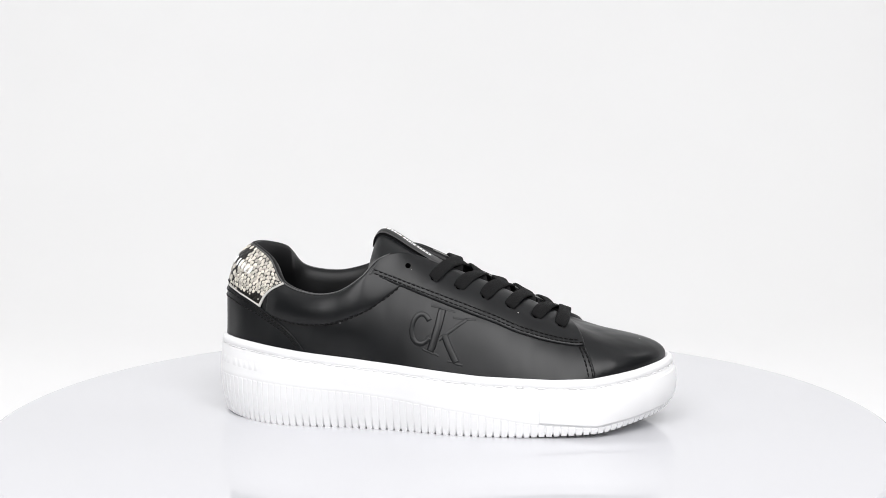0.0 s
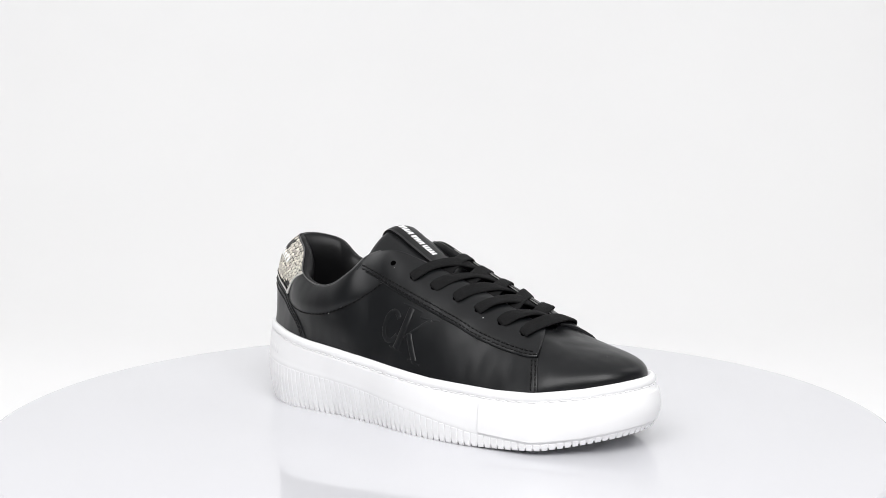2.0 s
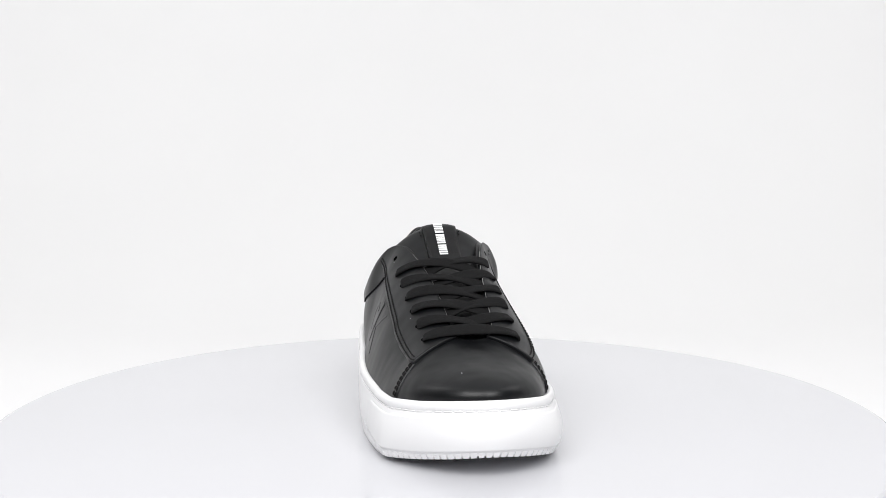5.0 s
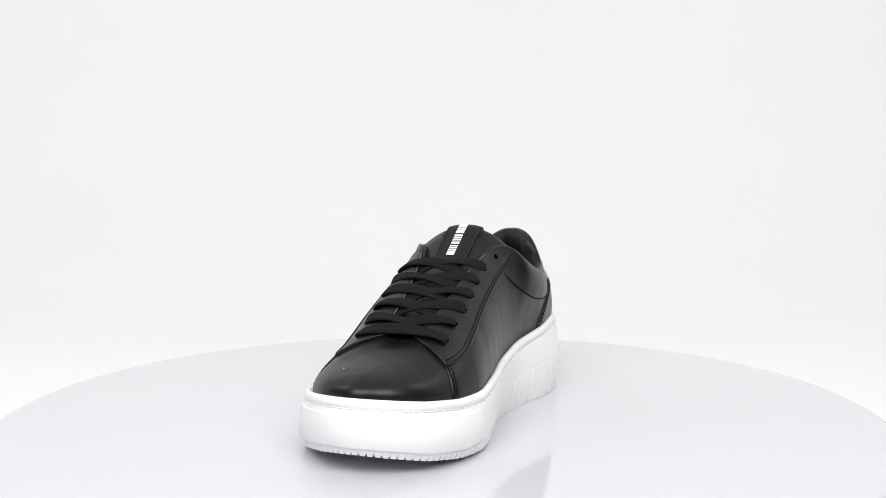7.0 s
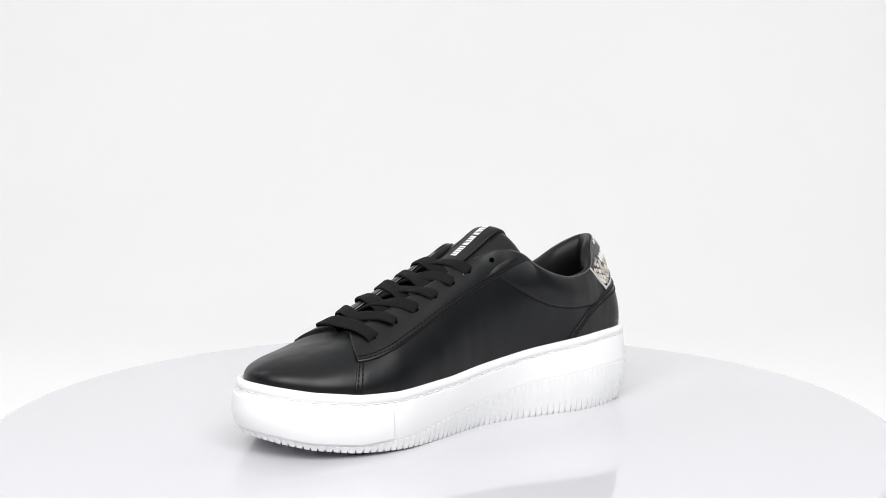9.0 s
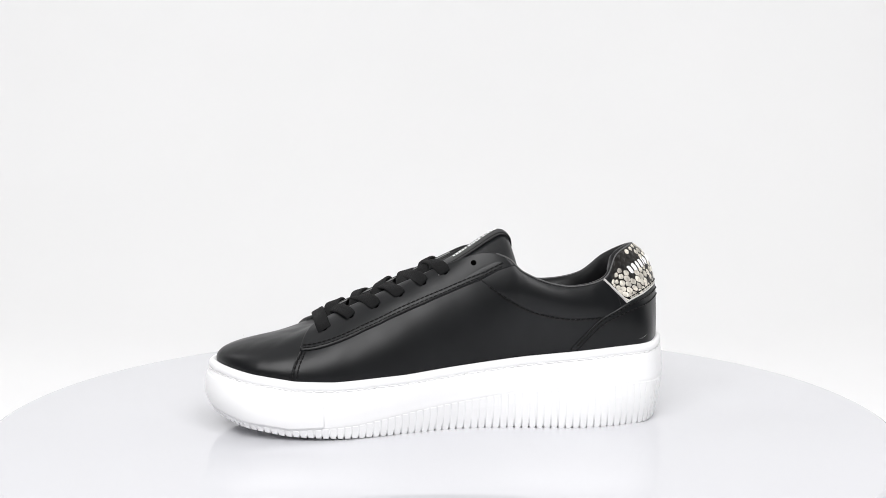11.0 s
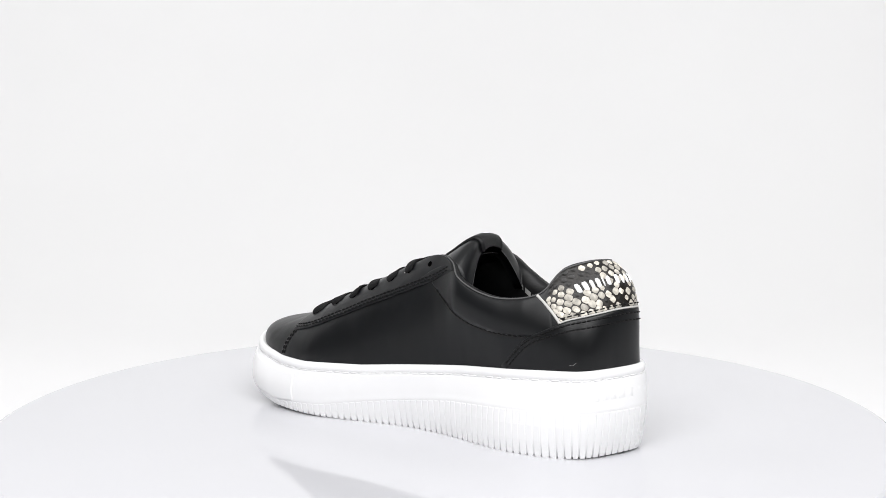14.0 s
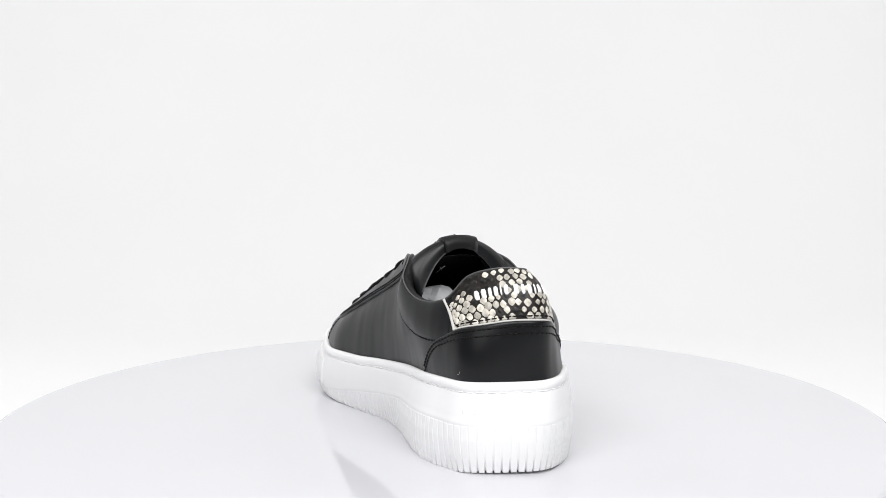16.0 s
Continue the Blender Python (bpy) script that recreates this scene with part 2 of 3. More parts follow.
def build_room():
    # unseen closing room; its two tones are chosen to shape reflections in the leather
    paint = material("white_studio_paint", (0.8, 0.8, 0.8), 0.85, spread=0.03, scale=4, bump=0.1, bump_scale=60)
    dark = material("light_absorbing_paint", (0.07, 0.072, 0.08), 0.85, spread=0.03, scale=4, bump=0.1, bump_scale=60)
    w = 1.4
    slab("floor", (-w, -3.6, -0.14), (w, 2.0, -0.03), dark, "unseen dark floor, added to keep the leather's reflections dark")
    # side walls beside the backdrop: added white reflectors for the leather's flanks
    slab("wall_west", (-w - 0.1, 0.1, -0.03), (-w, 2.0, 2.9), paint, "unseen plain white wall, added to close the set")
    slab("wall_east", (w, 0.1, -0.03), (w + 0.1, 2.0, 2.9), paint, "unseen plain white wall, added to close the set")
    # camera-side walls and ceiling: added dark surfaces that cut bounce and reflections
    slab("wall_west_front", (-w - 0.1, -3.6, -0.03), (-w, 0.1, 2.9), dark, "unseen dark wall, added to keep the leather's reflections dark")
    slab("wall_east_front", (w, -3.6, -0.03), (w + 0.1, 0.1, 2.9), dark, "unseen dark wall, added to keep the leather's reflections dark")
    slab("wall_south", (-w, -3.7, -0.03), (w, -3.6, 2.9), dark, "unseen dark wall, added to keep the leather's reflections dark")
    slab("wall_north", (-w, 2.0, -0.03), (w, 2.1, 2.9), paint, "unseen plain white wall, added to close the set")
    slab("ceiling", (-w - 0.1, -3.7, 2.9), (w + 0.1, 2.1, 3.0), dark, "unseen dark ceiling, added to keep the leather's reflections dark")["category"] = "ceiling"


build_room()


def build_turntable():
    R, z0, n = 0.292, -0.02, 160
    prof = [(0.0, 0.0), (R - 0.003, 0.0), (R - 0.0009, -0.0009), (R, -0.003), (R, -0.017), (R - 0.003, -0.02), (0.0, -0.02)]
    table = new("turntable")
    tagged(table, "round glossy white acrylic turntable on white paper", "turntable")
    turn = [2 * math.pi * i / n for i in range(n)]
    def rings(rows):
        return [(r * math.cos(a), r * math.sin(a), z) for a in turn for r, z in rows]
    faces = [tuple(i * 2 for i in range(n)), tuple(i * 2 + 1 for i in range(n))[::-1]]
    part("plate", (rings([(R - 0.003, 0.0), (R - 0.003, -0.0199)]), faces), ACRYLIC, table, "flat glossy white plate", smooth=False)
    part("polished_edge", (rings(prof[1:-1]), grid_faces(n, len(prof) - 2, wrap=True)), ACRYLIC, table, "bevelled white plate edge", smooth=False)
    return table


build_setting()
turntable = build_turntable()

# ---------------------------------------------------------------- the shoe
shoe = new("sneaker")
tagged(shoe, "black leather low-top sneaker with thick white ribbed platform sole", "shoe")


def sole_bottom(s):
    """Plan offset of the sole's lower edge from the base line, and its height."""
    row = around(s, STATIONS)
    x, y = row[:, 0], row[:, 1]
    waist_a = np.interp(x, [-0.15, -0.135, -0.12, -0.108, -0.094, -0.086, -0.057, -0.023, 0.01, 0.037, 0.058, 0.076, 0.1, 0.125, 0.147],
                        [1.6, 3.4, 5.5, 5.6, 3.4, 1.2, -2.8, -1.8, 2.3, 4.5, 5.7, 6.5, 8.0, 3.6, 3.0])
    waist_b = np.interp(x, [-0.15, -0.132, -0.118, -0.108, -0.093, -0.073, -0.045, -0.022, 0.0, 0.023, 0.046, 0.06, 0.08, 0.1, 0.125, 0.147],
                        [1.6, 2.2, 4.5, 7.2, 8.4, 8.0, 5.0, 1.0, -0.6, 0.2, 2.3, 3.2, 5.0, 6.8, 6.5, 3.0])
    k = np.clip((y - 0.003) / 0.016 + 0.5, 0, 1)
    off = (waist_a * (1 - k) + waist_b * k) / 1000
    z = np.interp(x, [-0.155, -0.14, -0.12, 0.03, 0.06, 0.085, 0.105, 0.125, 0.14, 0.15], [0.0026, 0.0014, 0, 0, 0.0006, 0.002, 0.0035, 0.007, 0.0105, 0.0135])
    return off, z


def sole_swell(s):
    """How far the side of the sole swells out between its lower edge and its rim."""
    row = around(s, STATIONS)
    k = np.clip((row[:, 1] - 0.003) / 0.016 + 0.5, 0, 1)
    a = np.interp(row[:, 0], [-0.147, -0.1, -0.04, 0.06, 0.12, 0.147], [2.6, 2.4, 1.4, 1.4, 2.4, 2.8])
    b = np.interp(row[:, 0], [-0.147, -0.1, -0.04, 0.06, 0.12, 0.147], [2.6, 3.0, 1.8, 1.6, 4.2, 3.2])
    return (a * (1 - k) + b * k) / 1000


def rib_top(s):
    x = around(s, STATIONS)[:, 0]
    return np.interp(x, [-0.15, -0.1, -0.04, 0.02, 0.06, 0.1, 0.125, 0.15], [0.029, 0.028, 0.024, 0.016, 0.0095, 0.0072, 0.0105, 0.0168])


def sole_point(s, w, lift=0.0):
    """Side of the sole: w from the lower edge (0) to the rim (1)."""
    s = np.atleast_1d(np.asarray(s, float))
    w = np.broadcast_to(np.asarray(w, float), s.shape)
    row = around(s, STATIONS)
    n = base_normal(s)
    off, zb = sole_bottom(s)
    top = rim_height(row[:, 0]) - 0.006
    o = off + (0.0048 - off) * np.clip(w, 0, 1) ** 1.2 + sole_swell(s) * np.sin(np.pi * np.clip(w, 0, 1)) + lift
    z = zb + 0.0008 + (top - zb - 0.0008) * w
    return np.column_stack([row[:, :2] + n * o[:, None], z])


def build_sole():
    n = 384
    s = np.linspace(0, NS, n, endpoint=False)
    row = around(s, STATIONS)
    nor = base_normal(s)
    zj = rim_height(row[:, 0])
    off, zb = sole_bottom(s)
    rt = rib_top(s)
    top = zj - 0.006
    def ring(o, z):
        return np.column_stack([row[:, :2] + nor * np.broadcast_to(o, (n,))[:, None], np.broadcast_to(z, (n,))])
    wr = (rt - zb - 0.0008) / (top - zb - 0.0008)
    rings = [ring(-0.020, zb + 0.0012), ring(off - 0.004, zb + 0.0012), ring(off - 0.0018, zb + 0.0013), sole_point(s, 0.012 + 0.0 * s, -0.0003), sole_point(s, wr * 0.33, -0.00012), sole_point(s, wr * 0.66, -0.00012), sole_point(s, wr - 0.02, -0.00012), sole_point(s, wr, 0.0001),
             sole_point(s, wr + 0.03, 0.0002)]
    for k in (0.15, 0.3, 0.45, 0.6, 0.75, 0.88, 0.95):
        rings.append(sole_point(s, wr + (1 - wr) * k))
    rings += [ring(0.0048, zj - 0.0056), ring(0.0042, zj - 0.0050), ring(0.0042, zj - 0.0045), ring(0.0047, zj - 0.0040), ring(0.0046, zj - 0.0014), ring(0.0040, zj - 0.0002), ring(0.0030, zj + 0.0006),
              ring(0.0016, zj + 0.0006), ring(0.0006, zj - 0.0004), ring(-0.004, zj - 0.002)]
    verts = np.stack(rings, 1).reshape(-1, 3)
    m = len(rings)
    faces = grid_faces(n, m, wrap=True)
    faces.append(tuple(i * m for i in range(n))[::-1])
    faces.append(tuple(i * m + m - 1 for i in range(n)))
    return part("sole", (verts, faces), RUBBER, shoe, "thick white rubber cup sole")


sole = build_sole()


def even_stations(pitch):
    s = np.linspace(0, NS, 4001)
    p = sole_point(s, 0.3)
    run = np.concatenate([[0], np.cumsum(np.linalg.norm(np.diff(p, axis=0), axis=1))])
    k = int(run[-1] / pitch)
    return [np.interp((i + np.array([0.0, 0.86])) * run[-1] / k, run, s) for i in range(k)]


def build_ribs():
    """Moulded upright ribs round the lower side of the sole."""
    for a, b in even_stations(0.0046):
        mid = (a + b) / 2
        off, zb = sole_bottom(np.array([mid]))
        top = rim_height(around(mid, STATIONS)[:, 0]) - 0.006
        wr = float(((rib_top(np.array([mid])) - zb - 0.0008) / (top - zb - 0.0008))[0])
        c = (b - a) * 0.08
        floor = float(-0.0008 / (top - zb - 0.0008)[0])
        ws = [floor, floor, 0.01, 0.04, wr * 0.33, wr * 0.66, wr - 0.03, wr - 0.01]
        lifts = [-0.012, -0.0002, 0.00015, 0.00015, 0.00015, 0.00015, 0.00015, -0.0001]
        verts = []
        for i, (w, l) in enumerate(zip(ws, lifts)):
            d = min(l, -0.004) if i < 3 else -0.0007
            q = sole_point(np.array([a, a + c, b - c, b]), w, np.array([d, l, l, d]))
            verts += list(q)
        part("rib", (verts, grid_faces(8, 4)), RUBBER, sole, smooth=False)


build_ribs()


def build_toe_bumper():
    """Smooth raised panel round the toe of the sole."""
    s0 = 11.05
    na, nb = 90, 8
    a = np.concatenate([[s0, s0 + 0.004], np.linspace(s0 + 0.04, 32 - 11.74, na - 4), [32 - 11.704, 32 - 11.7]])
    rows = []
    for i, w in enumerate((0, 0.006, 0.05, 0.3, 0.6, 0.95, 0.994, 1)):
        off, zb = sole_bottom(a)
        top = rim_height(around(a, STATIONS)[:, 0]) - 0.006
        wr = (rib_top(a) - zb - 0.0008) / (top - zb - 0.0008) + 0.025
        l = np.full(na, 0.0008 if 0 < i < 7 else -0.0006)
        l[0] = l[-1] = -0.0006
        rows.append(sole_point(a, wr + (0.93 - wr) * w, l))
    rows = np.stack(rows, 1).reshape(-1, 3)
    part("toe_bumper", (rows, grid_faces(na, 8)), RUBBER, sole, "smooth white toe panel")


build_toe_bumper()


def build_sole_mark():
    """Raised moulded blocks across the back of the sole."""
    a = -2.0
    for size in [0.22] * 6 + [0] + [0.22] * 5 + [0] + [0.2] * 5:
        if size:
            s = np.repeat(np.array([a, a + 0.02, a + size - 0.02, a + size]), 4)
            w = np.tile(np.array([0.74, 0.755, 0.865, 0.88]), 4)
            l = np.array([-0.0004] * 4 + [-0.0004, 0.00005, 0.00005, -0.0004] * 2 + [-0.0004] * 4)
            part("moulded_block", (sole_point(s, w, l), grid_faces(4, 4)), RUBBER, sole)
        a += size + 0.05 if size else 0.12


build_sole_mark()


def build_sole_stitches():
    s = np.linspace(0, NS, 4001)
    row = around(s, STATIONS)
    nor = base_normal(s)
    p = np.column_stack([row[:, :2] + nor * 0.0046, rim_height(row[:, 0]) - 0.0047])
    run = np.concatenate([[0], np.cumsum(np.linalg.norm(np.diff(p, axis=0), axis=1))])
    out, d = [], 0.0
    while d + 0.005 < run[-1]:
        ds = np.linspace(d, d + 0.005, 4)
        out.append(tube(np.column_stack([np.interp(ds, run, p[:, k]) for k in range(3)]), 0.0004, 5))
        d += 0.0065
    part("sole_stitching", join(*out), PRINT, sole)


build_sole_stitches()


def build_upper():
    n, m = 320, 26
    s = np.repeat(np.linspace(0, NS, n, endpoint=False), m)
    v = np.tile(np.linspace(-0.02, 1, m), n)
    p, _ = surf(s, v)
    outer = (list(p), grid_faces(n, m, wrap=True))
    return part("upper", outer, LEATHER, shoe, "smooth black leather upper")


upper = build_upper()


def build_lining():
    """Padded inside of the collar and the insole."""
    n = 320
    s = np.linspace(0, NS, n, endpoint=False)
    rows = []
    top, _ = surf(s, 1.0)
    inward = -np.column_stack([base_normal(s), np.zeros(n)])
    collar = np.clip(1 - around(s, ARCH), 0, 1)
    for d, dz in ((0.0, 0.0), (0.0012, 0.0009), (0.003, 0.0008), (0.0052, -0.002), (0.0066, -0.008), (0.0062, -0.018)):
        rows.append(top + inward * d * (0.3 + 0.7 * collar) + np.array([[0, 0, 1.0]]) * (dz * (0.25 + 0.75 * collar)))
    row = around(s, STATIONS)
    low = np.column_stack([row[:, :2] - base_normal(s) * 0.007, rim_height(row[:, 0]) + 0.004])
    rows += [rows[-1] * 0.4 + low * 0.6, low]
    verts = np.stack(rows, 1).reshape(-1, 3)
    faces = grid_faces(n, len(rows), wrap=True, flip=True)
    faces.append(tuple(i * len(rows) + len(rows) - 1 for i in range(n)))
    lining = part("lining", (verts, faces), LINING, shoe, "padded black lining and insole")
    k = int(round(4.9 / NS * n))
    for i in range(5):
        a, b = rows[4][k + 4 * i], rows[4][k + 4 * i + 3]
        c, d = rows[5][k + 4 * i], rows[5][k + 4 * i + 3]
        inn = inward[k + 4 * i] * 0.0007
        q = [a * 0.8 + c * 0.2 + inn, b * 0.8 + d * 0.2 + inn, b * 0.45 + d * 0.55 + inn, a * 0.45 + c * 0.55 + inn]
        part("print_bar", (q, [(0, 1, 2, 3)]), RAWEDGE, lining, "small grey printed bar")


build_lining()


def side_curve(side, pts, n=60):
    """(s, v) along a line of side points given as x, z in millimetres."""
    xy = smooth_line(pts, n)
    return np.array([on(side, x, z) for x, z in xy])


def relax(c, k=3):
    c = np.array(c)
    for _ in range(k):
        c[1:-1] = (c[:-2] + 2 * c[1:-1] + c[2:]) / 4
    return c


EYESTAY = {"A": [(-43, 98), (-36, 95.8), (-21.4, 90.4), (-10, 86), (3, 81), (20.8, 74.4), (38.5, 68), (55.2, 61.5), (71.7, 56.8), (85.3, 54.4), (94.2, 53.9)],
           "B": [(-41.4, 104.5), (-28.9, 99.8), (-20.8, 95.6), (-5.5, 89), (12.4, 82.2), (29, 75.7), (45.2, 69), (61.9, 62), (75.8, 57), (87.8, 53.8), (94.6, 53.1)]}
PAD = {"A": [(-112, 71), (-102, 68.2), (-90.5, 66.4), (-78, 66.1), (-65.9, 67.3), (-54.2, 71), (-44.5, 75.2), (-34.6, 80.9), (-27.2, 86.3), (-19, 93)],
       "B": [(-112, 72.5), (-99, 70), (-86.5, 69.5), (-75.2, 69.9), (-59, 72.9), (-46.4, 77.2), (-37.8, 81.6), (-29.2, 87.5), (-19, 95)]}


def build_side(side):
    low = relax(side_curve(side, EYESTAY[side]))
    s_back, s_front = low[0, 0], low[-1, 0]
    tip = 13.3 if side == "A" else NS - 13.3
    def eyestay(a, b):
        k = a * (len(low) - 1)
        ls = np.interp(k, range(len(low)), low[:, 0])
        lv = np.interp(k, range(len(low)), low[:, 1])
        back = 7.0 if side == "A" else NS - 7.0
        ts = back + (tip - back) * a
        return ls + (ts - ls) * b, lv + (1.0 - lv) * b
    # quarter under the eyestay, its front edge on the vamp
    f_low = on(side, 101.5, 37.5)
    def quarter(a, b):
        back = 2.2 if side == "A" else NS - 2.2
        ls = back + (s_front - back) * a
        c = low[np.argsort(low[:, 0])]
        lv = np.interp(ls, c[:, 0], c[:, 1])
        lv = np.minimum(lv + 0.04, 0.98)
        bs = back + (f_low[0] - back) * a
        return bs + (ls - bs) * b, -0.02 + (lv + 0.02) * b
    q = part("quarter", panel(quarter, 60, 20, 0.0007), LEATHER, shoe, "smooth black leather side quarter")
    e = part("eyestay", panel(eyestay, 80, 16, 0.0020), LEATHER, shoe, "black leather eyelet strip with double stitching")
    def shifted(dv, ds=0.0, c=low):
        return [(s + ds, v + dv) for s, v in c[::4] if v + dv < 0.955] + [(c[-1][0] + ds, c[-1][1] + dv)]
    part("stitching", join(stitches(shifted(0.03), 0.0021), stitches(shifted(0.07), 0.0021)), THREAD, e)
    # vamp seam
    va = [(low[-1][0], low[-1][1] - 0.02), ((low[-1][0] + f_low[0]) / 2, low[-1][1] * 0.55), (f_low[0], 0.0)]
    sg = -1 if side == "A" else 1
    part("stitching", join(stitches([(s + sg * 0.08, v) for s, v in va], 0.0009), stitches([(s + sg * 0.22, v) for s, v in va], 0.0009)), THREAD, q)
    # padded collar
    pad = relax(side_curve(side, PAD[side]))
    c0, c1 = (2.5, 7.6) if side == "A" else (NS - 2.4, NS - 7.6)
    def padding(a, b):
        k = a * (len(pad) - 1)
        ls = np.interp(k, range(len(pad)), pad[:, 0])
        lv = np.interp(k, range(len(pad)), pad[:, 1])
        ts = c0 + (c1 - c0) * a
        return ls + (ts - ls) * b, lv + (1.0 - lv) * b
    pd = part("collar_padding", panel(padding, 50, 18, 0.0009, 0.0022), LEATHER, shoe, "padded black leather collar")
    part("stitching", stitches([tuple(p) for p in pad[::4]], 0.0012, 0.002, 0.0014), THREAD, pd)


build_side("A")
build_side("B")

COUNTER_A = [(-146, 86), (-139.5, 84.4), (-129.1, 79.8), (-118.8, 75), (-107.9, 69.9), (-97.9, 64.1), (-90.8, 58), (-86.5, 53.5), (-83.2, 49.3)]
COUNTER_B = [(-146, 86), (-140.5, 86), (-128.7, 82.6), (-117.1, 79), (-106.3, 74.5), (-96.2, 69.6), (-88.9, 63.2), (-83, 57), (-77.5, 50.5)]


def heel_v(z):
    v = np.linspace(0, 1, 200)
    p = surf(np.zeros(200), v)[0]
    return float(np.interp(z / 1000, p[:, 2], v))


def counter_line():
    ca = relax(np.array([on("A", x, z) for x, z in smooth_line(COUNTER_A[1:], 40)]))
    cb = relax(np.array([on("B", x, z) for x, z in smooth_line(COUNTER_B[1:], 40)]))
    cb[:, 0] -= NS
    c = np.vstack([cb[::-1], [(0.0, heel_v(87))], ca])
    c = c[np.argsort(c[:, 0])]
    return relax(c, 4)


def build_heel():
    line = counter_line()
    s0, s1 = line[0, 0], line[-1, 0]
    def counter(a, b):
        s = s0 + (s1 - s0) * a
        v = np.interp(s, line[:, 0], line[:, 1])
        return s, -0.02 + (v + 0.02) * b
    c = part("heel_counter", panel(counter, 80, 14, 0.0016), LEATHER, shoe, "smooth black leather heel counter")
    inner = line[3:-3]
    part("stitching", join(stitches([(s, max(v - 0.04, 0.01)) for s, v in inner[::3]], 0.0017), stitches([(s, max(v - 0.10, 0.0)) for s, v in inner[::3]], 0.0017)), THREAD, c)
    def patch(a, b):
        bend = 0.55 * b + 0.45 * b * b
        left, right = -(2.35 + 0.72 * bend), 2.08 + 0.94 * bend
        s = left + (right - left) * a
        v = np.interp(s, line[:, 0], line[:, 1]) + 0.004
        return s, v + (1.0 - v) * b
    h = part("heel_patch", panel(patch, 70, 20, 0.0010), SNAKE, shoe, "glossy black and cream snake-print heel patch")
    # raised scales in staggered rows
    rnd = random.Random(4)
    big = [(j, i, 8, 21) for j in range(8) for i in range(21)]
    fine = [(j, i, 12, 33) for j in range(12) for i in range(33)]
    for j, i, rows, cols in big + fine:
            b = (j + 0.5) / rows + rnd.uniform(-0.15, 0.15) / rows
            a = (i + 0.5 * (j % 2) + 0.25) / cols + rnd.uniform(-0.14, 0.14) / cols
            if (a > 0.65) != (rows == 12):
                continue
            full, dark = 1.0, False
            if a > 0.65:
                # close-set pale scales, dark towards the front lower corner
                if b < 0.10 + 0.9 * (a - 0.78):
                    dark = rnd.random() < 0.8
                    full = 0.9 if dark else 0.5
                else:
                    full = rnd.uniform(0.97, 1.05)
            elif b < 0.45:
                dark = a > 0.28 and rnd.random() > 0.84
                full = rnd.uniform(1.0, 1.12) if a < 0.28 else rnd.choice((0.7, 0.85, 0.97, 1.04))
            elif abs(a - 0.44) < 0.14 * (b - 0.35) * 2.2 and b > 0.5:
                full = rnd.uniform(0.75, 0.97)
            elif a < 0.16 and b < 0.8:
                full = rnd.uniform(0.85, 1.08)
            else:
                dark, full = True, 0.95
            ea, eb = (0.5 / cols) * full, (0.577 / rows) * full
            ra, rb = [], []
            power = 1.0 if a > 0.65 else 0.78
            for k in range(12):
                t = math.radians(30 * k)
                c, d = math.cos(t), math.sin(t)
                r = 1.08 * (1 + rnd.uniform(-0.07, 0.07))
                ra.append(a + ea * r * math.copysign(abs(c) ** (1 / power), c))
                rb.append(b + eb * 1.15 * r * math.copysign(abs(d) ** (1 / power), d))
            ra = np.array(ra + [a + 0.62 * (x - a) for x in ra] + [a])
            rb = np.array(rb + [b + 0.62 * (x - b) for x in rb] + [b])
            ra, rb = np.clip(ra, 0.012, 0.988), np.clip(rb, 0.03, 0.985)
            q, _ = surf(*patch(ra, rb), np.array([0.0007] * 12 + ([0.0011] * 12 + [0.0011] if dark else [0.0013] * 12 + [0.0014])))
            faces = [(k, (k + 1) % 12, 12 + (k + 1) % 12, 12 + k) for k in range(12)] + [(12 + k, 12 + (k + 1) % 12, 24) for k in range(12)]
            part("scale", (q, faces), DARKSCALE if dark else SCALE, h, "glossy black snake scale" if dark else "cream snake scale")
    # printed words shown as plain white blocks
    a = 0.19
    for size in (0.027, 0.027, 0.02, 0.027, 0.01, 0.027, 0, 0.027, 0.02, 0.022, 0.01, 0.027, 0, 0.02, 0.022, 0.027, 0.027, 0.022):
        if size:
            def block(u, v, a=a, size=size):
                return patch(a + size * u, 0.46 + 0.19 * v)
            part("print_bar", panel(block, 4, 4, 0.0016, sink=-0.0008), PRINT, h, "plain white printed block")
        a += size + 0.013 if size else 0.016
    part("stitching", stitches([tuple(np.ravel(patch(np.array([a]), np.array([0.075])))) for a in np.linspace(0.02, 0.98, 30)], 0.0013, 0.003, 0.001), THREAD, h)
    # light cut edge round the patch
    part("patch_edge", seam([tuple(np.ravel(patch(np.array([a]), np.array([0.01])))) for a in np.linspace(0, 1, 24)], 0.001, 0.0006), EDGE, h)
    for end in (0.0, 1.0):
        part("patch_edge", seam([tuple(np.ravel(patch(np.array([end]), np.array([b])))) for b in np.linspace(0, 1, 12)], 0.0011, 0.0009), EDGE, h)


build_heel()


def build_throat_edge():
    """Raw pale edge of the eyelet strips along the throat."""
    for s0, s1 in ((8.6, 13.0), (NS - 8.6, NS - 13.0)):
        p, n = surf(np.linspace(s0, s1, 120), 0.997, 0.0012)
        part("cut_edge", tube(p, 0.00042, 6, n), RAWEDGE, shoe, "pale raw leather edge")


build_throat_edge()


def build_piping():
    s = np.linspace(-7.5, 7.5, 200)
    p, n = surf(s, 1.0, 0.0006)
    p[:, 2] += 0.0004
    part("collar_piping", tube(p, 0.00045, 6), PIPING, shoe, "thin grey collar piping")


build_piping()


